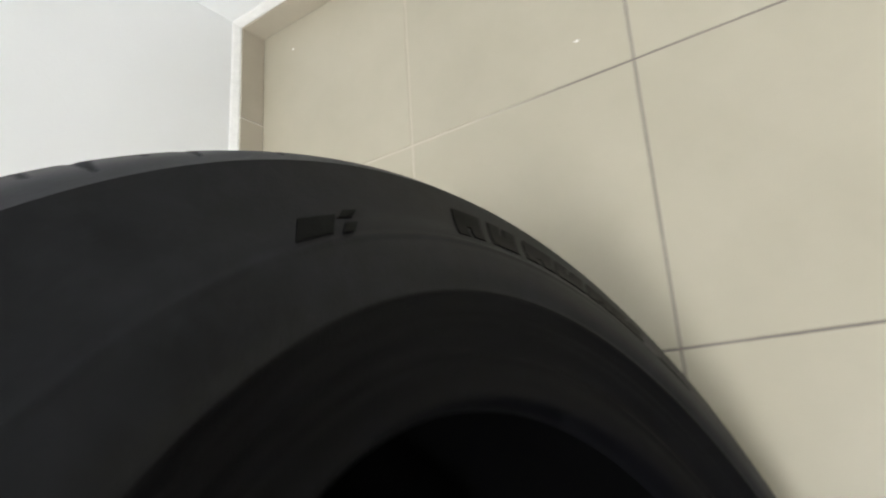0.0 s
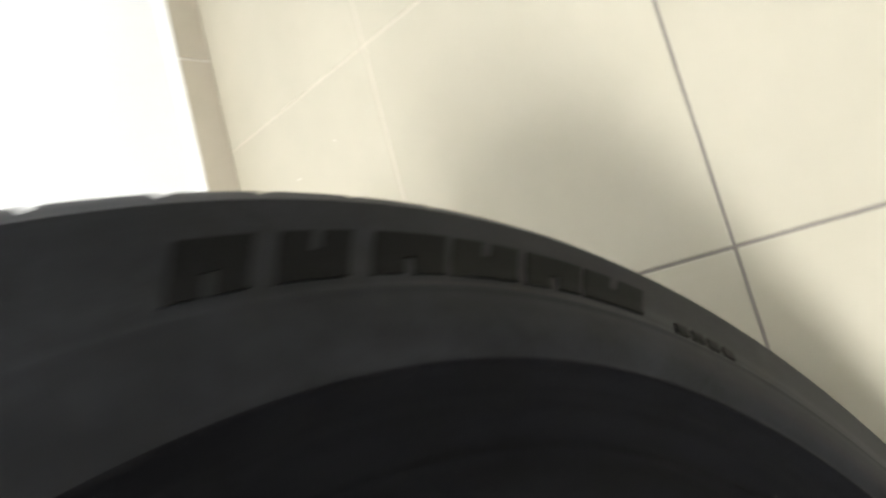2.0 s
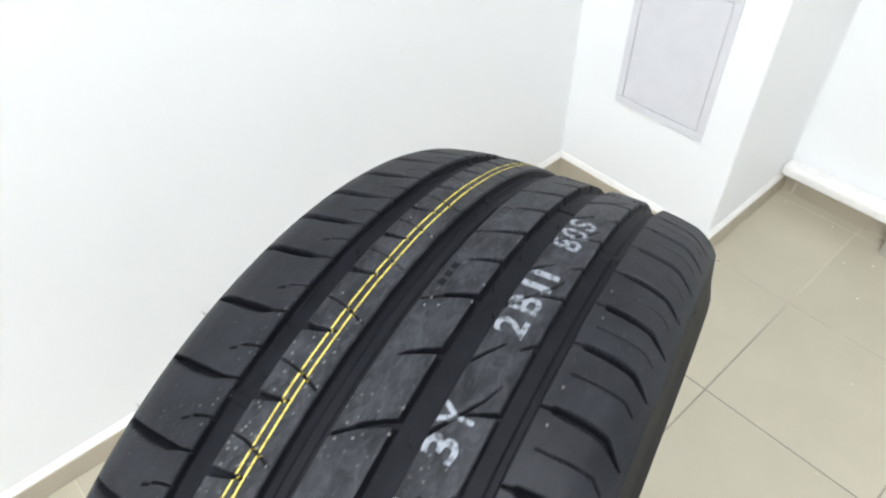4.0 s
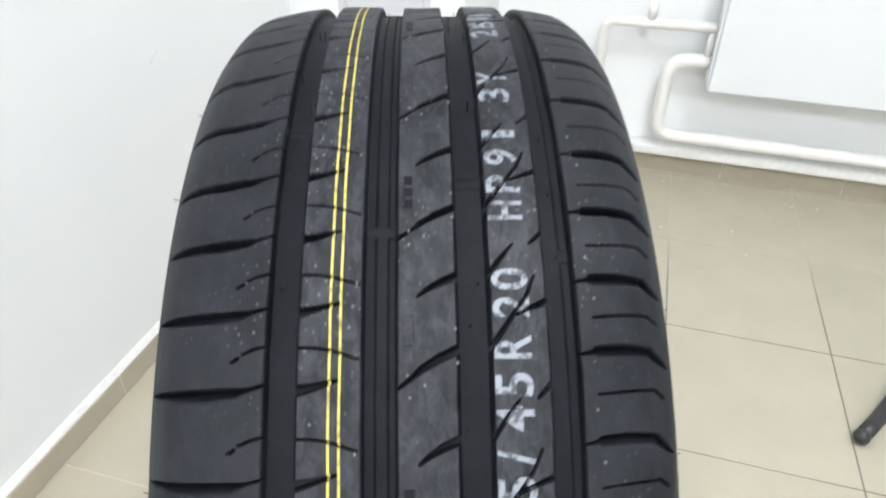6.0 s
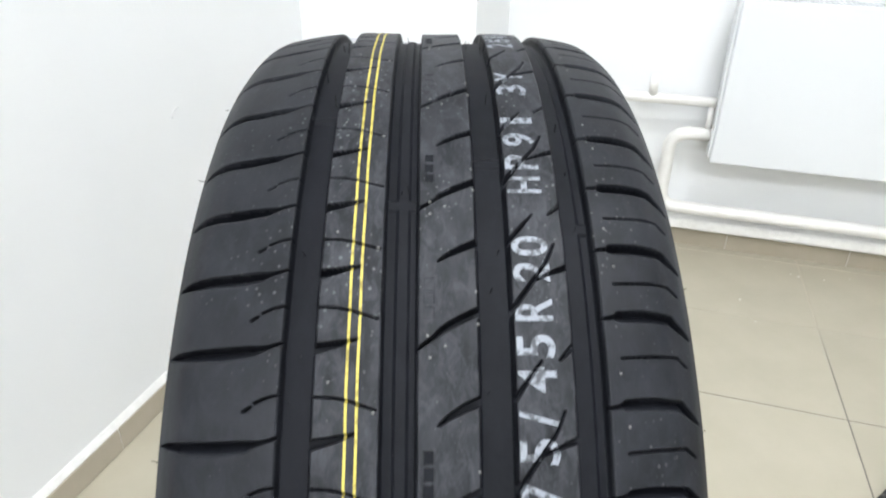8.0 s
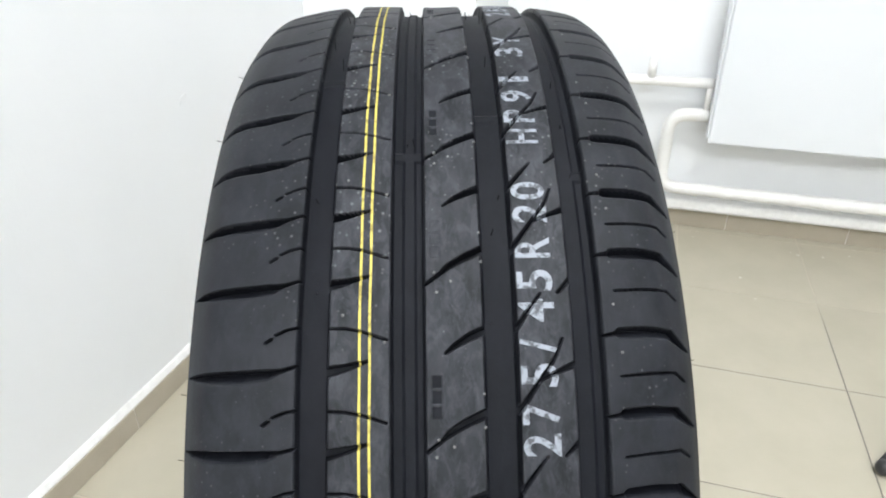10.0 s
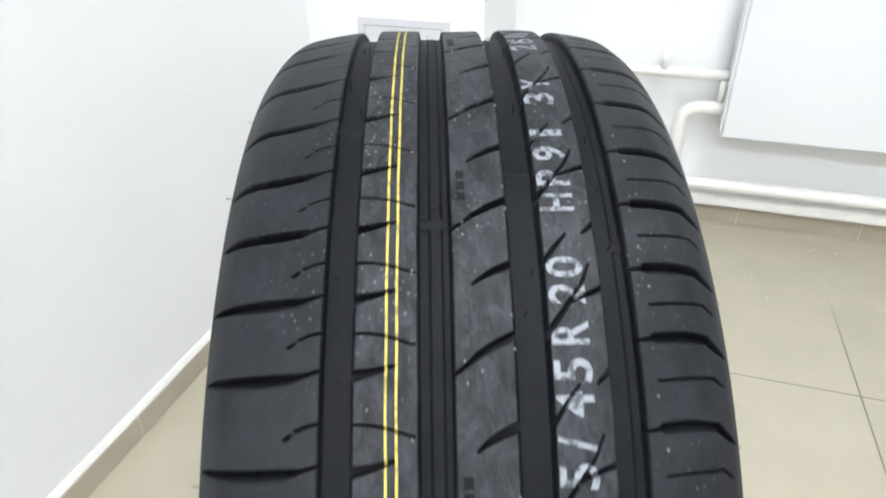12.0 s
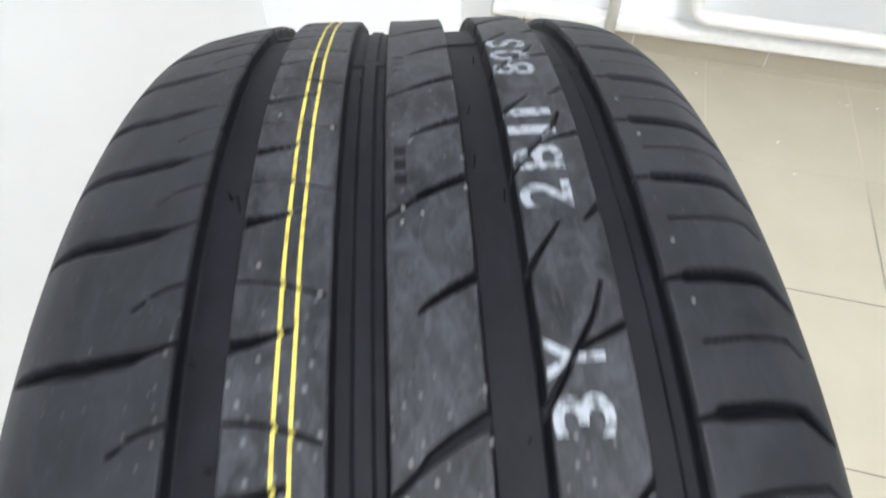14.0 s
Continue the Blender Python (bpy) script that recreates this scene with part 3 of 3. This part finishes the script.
for char, at, width in STENCIL + [(c, a + math.pi / 2, w) for c, a, w in STENCIL[:9]]:
    bm = glyph(char, 0.0188, width)
    co = np.array([v.co[:] for v in bm.verts])
    x = 0.0477 - co[:, 1]
    th = at + co[:, 0] / R
    order_x, order_t = np.unique(x), np.unique(th)
    field = depth(order_x, order_t, 3)
    d = field[np.searchsorted(order_t, th), np.searchsorted(order_x, x)]
    pts = on_tyre(x, th, 0.00026 - np.minimum(d, 0.0040))
    for v, p in zip(bm.verts, pts):
        v.co = p
    bm.verts.index_update()
    gone = [f for f in bm.faces if np.mean([d[v.index] for v in f.verts]) > 0.0042]
    bmesh.ops.delete(bm, geom=gone, context="FACES")
    part("marking", bm, WHITE, tyre, "worn white stencilled character")


# moulded marks on the sidewall: a row of slanted black blocks and a few smaller bars
SR, SX = SIDEWALL[1][::-1, 1], SIDEWALL[1][::-1, 0]
TR, TXP = PROFILE[1][::-1, 1], PROFILE[1][::-1, 0]
ALL_R, ALL_X = np.r_[SR, TR], np.r_[SX, TXP]
KEEP = np.argsort(ALL_R, kind="stable")
ALL_R, ALL_X = ALL_R[KEEP], ALL_X[KEEP]


def moulded(t0, t1, r0, r1, lean, holes=()):
    """A slightly raised slanted block on the outer sidewall between two angles and radii; holes leave parts of it out."""
    n, m = 14, 10
    bm = bmesh.new()
    grid = {}
    for i in range(n + 1):
        for j in range(m + 1):
            u, v = i / n, j / m
            r = r0 + (r1 - r0) * v
            th = t0 + (t1 - t0) * u + lean * (v - 0.5) / R
            x = float(np.interp(r, ALL_R, ALL_X)) + 0.0006
            grid[i, j] = bm.verts.new((x, -r * math.cos(th), R + r * math.sin(th)))
    for i in range(n):
        for j in range(m):
            u, v = (i + 0.5) / n, (j + 0.5) / m
            if any(a < u < b and c < v < d for a, b, c, d in holes):
                continue
            bm.faces.new((grid[i, j], grid[i, j + 1], grid[i + 1, j + 1], grid[i + 1, j]))
    bmesh.ops.delete(bm, geom=[v for v in bm.verts if not v.link_faces], context="VERTS")
    rim = [e for e in bm.edges if e.is_boundary]
    made = bmesh.ops.extrude_edge_only(bm, edges=rim)
    for v in made["geom"]:
        if isinstance(v, bmesh.types.BMVert):
            v.co.x -= 0.0012
    bmesh.ops.recalc_face_normals(bm, faces=bm.faces)
    return part("moulded_mark", bm, MARK, tyre, "black moulded block on the sidewall")


BLOCK_R = (0.3222, 0.3412)
for k, (t0, t1) in enumerate(((3.067, 3.135), (3.158, 3.231), (3.256, 3.342), (3.352, 3.442), (3.456, 3.540), (3.546, 3.646))):
    moulded(t0, t1, *BLOCK_R, 0.0135, [(0.42, 0.6, 0.62, 1) if k % 2 else (0.42, 0.6, 0, 0.38)])
for k in range(4):
    moulded(3.690 + 0.030 * k, 3.711 + 0.030 * k, 0.3190, 0.3265, 0.004)
moulded(2.728, 2.790, 0.3200, 0.3282, 0.012)
moulded(2.814, 2.840, 0.3264, 0.3300, 0.008)
moulded(2.800, 2.822, 0.3195, 0.3240, 0.008)

# vent hairs left from the mould
random.seed(4)
for k in range(26):
    g = random.choice(GROOVES)
    x = random.uniform(g[0] + 0.004, g[1] - 0.004)
    th = random.uniform(0.7, 2.2)
    base = Vector(on_tyre(np.array(x), np.array(th), -DEEP - 0.0003))
    up = Vector((0, -math.cos(th), math.sin(th)))
    tip = base + up * random.uniform(0.003, 0.009) + Vector((random.uniform(-1, 1), 0, random.uniform(-1, 1))) * 0.001
    part("vent_hair", tube([base, tip], 0.00025, 5), MARK, tyre, "thin rubber vent hair")


# the same hairs standing off the shoulders
for side, th, r in ((1, 0.741, 0.345), (1, 0.965, 0.345), (1, 1.83, 0.350), (1, 2.30, 0.350), (-1, 1.17, 0.350), (-1, 0.60, 0.345), (-1, 0.70, 0.345), (-1, 1.36, 0.355)):
    skin = np.r_[PROFILE[side], SIDEWALL[side]]
    x = float(np.interp(-r, -skin[:, 1], skin[:, 0])) - 0.0008
    base = Vector((side * x, -r * math.cos(th), R + r * math.sin(th)))
    part("vent_hair", tube([base, base + Vector((side * 0.0045, 0.0006, 0.0008))], 0.0002, 5), MARK, tyre, "thin rubber vent hair")

# shiny stubs of cut vents on the blocks
stub = bmesh.new()
bmesh.ops.create_uvsphere(stub, u_segments=8, v_segments=5, radius=0.00095)
stub = finish("vent_stub", stub, STUB, True)
for i, tip in enumerate(TIPS[:10]):
    for x, off in ((-0.0045, -0.060), (-0.0042, -0.036), (0.0035, -0.045), (0.0195, -0.020), (0.0198, 0.022)) if i % 2 == 0 else ((0.088, 0.030), (0.0905, -0.030), (-0.0525, 0.018), (-0.0312, -0.012)):
        th = tip + off + random.uniform(-0.004, 0.004)
        ob = part("vent_stub", stub, parent=tyre, label="tiny pale rubber vent stub")
        ob.location = on_tyre(np.array(x + random.uniform(-0.0008, 0.0008)), np.array(th), -0.0004)


# ---------------------------------------------------------------- the floor, tile by tile
floor = thing("floor", "glazed beige square floor tiles with grey joints", "floor", box(X0 - 0.15, X1 + 0.15, Y0 - 0.15, NICHE_Y + 0.15, -0.12, -0.0009), GROUT, "structure")
GAP = 0.0026
tile_mesh = {}
nx0, nx1 = math.floor((X0 - SEAM_X) / TX), math.ceil((X1 - SEAM_X) / TX)
ny0, ny1 = math.floor((Y0 - SEAM_Y) / TY), math.ceil((NICHE_Y - SEAM_Y) / TY)
for i in range(nx0, nx1):
    for j in range(ny0, ny1):
        xa, xb = max(SEAM_X + i * TX, X0), min(SEAM_X + (i + 1) * TX, X1)
        ya, yb = max(SEAM_Y + j * TY, Y0), min(SEAM_Y + (j + 1) * TY, NICHE_Y)
        w, h = round(xb - xa, 4), round(yb - ya, 4)
        if w < 0.01 or h < 0.01:
            continue
        if (w, h) not in tile_mesh:
            tile_mesh[w, h] = finish("tile", box(-w / 2 + GAP / 2, w / 2 - GAP / 2, -h / 2 + GAP / 2, h / 2 - GAP / 2, -0.008, 0, 0.0009, 2), TILE)
        ob = new("tile", tile_mesh[w, h])
        ob.parent = floor
        ob.location = ((xa + xb) / 2, (ya + yb) / 2, random.uniform(-0.0003, 0))

# flecks of white paint and plaster lying on the floor
random.seed(11)
for k in range(44):
    x, y = random.uniform(X0 + 0.03, 1.1), random.uniform(0.35, NICHE_Y - 0.05) if k < 26 else NICHE_Y - random.uniform(0.03, 0.12)
    if x < PILLAR_X + 0.02 and y > PILLAR_Y - 0.02:
        continue
    bm = bmesh.new()
    bmesh.ops.create_icosphere(bm, subdivisions=1, radius=1.0)
    for v in bm.verts:
        v.co *= random.uniform(0.7, 1.2)
    size = random.uniform(0.0008, 0.0022)
    bmesh.ops.scale(bm, vec=(size * random.uniform(0.8, 1.8), size, 0.0005), verts=bm.verts)
    bmesh.ops.translate(bm, vec=(x, y, 0.0004), verts=bm.verts)
    thing("plaster_fleck", "tiny white plaster fleck lying on the floor tiles", "debris", bm, CAULK, group="plaster flecks")
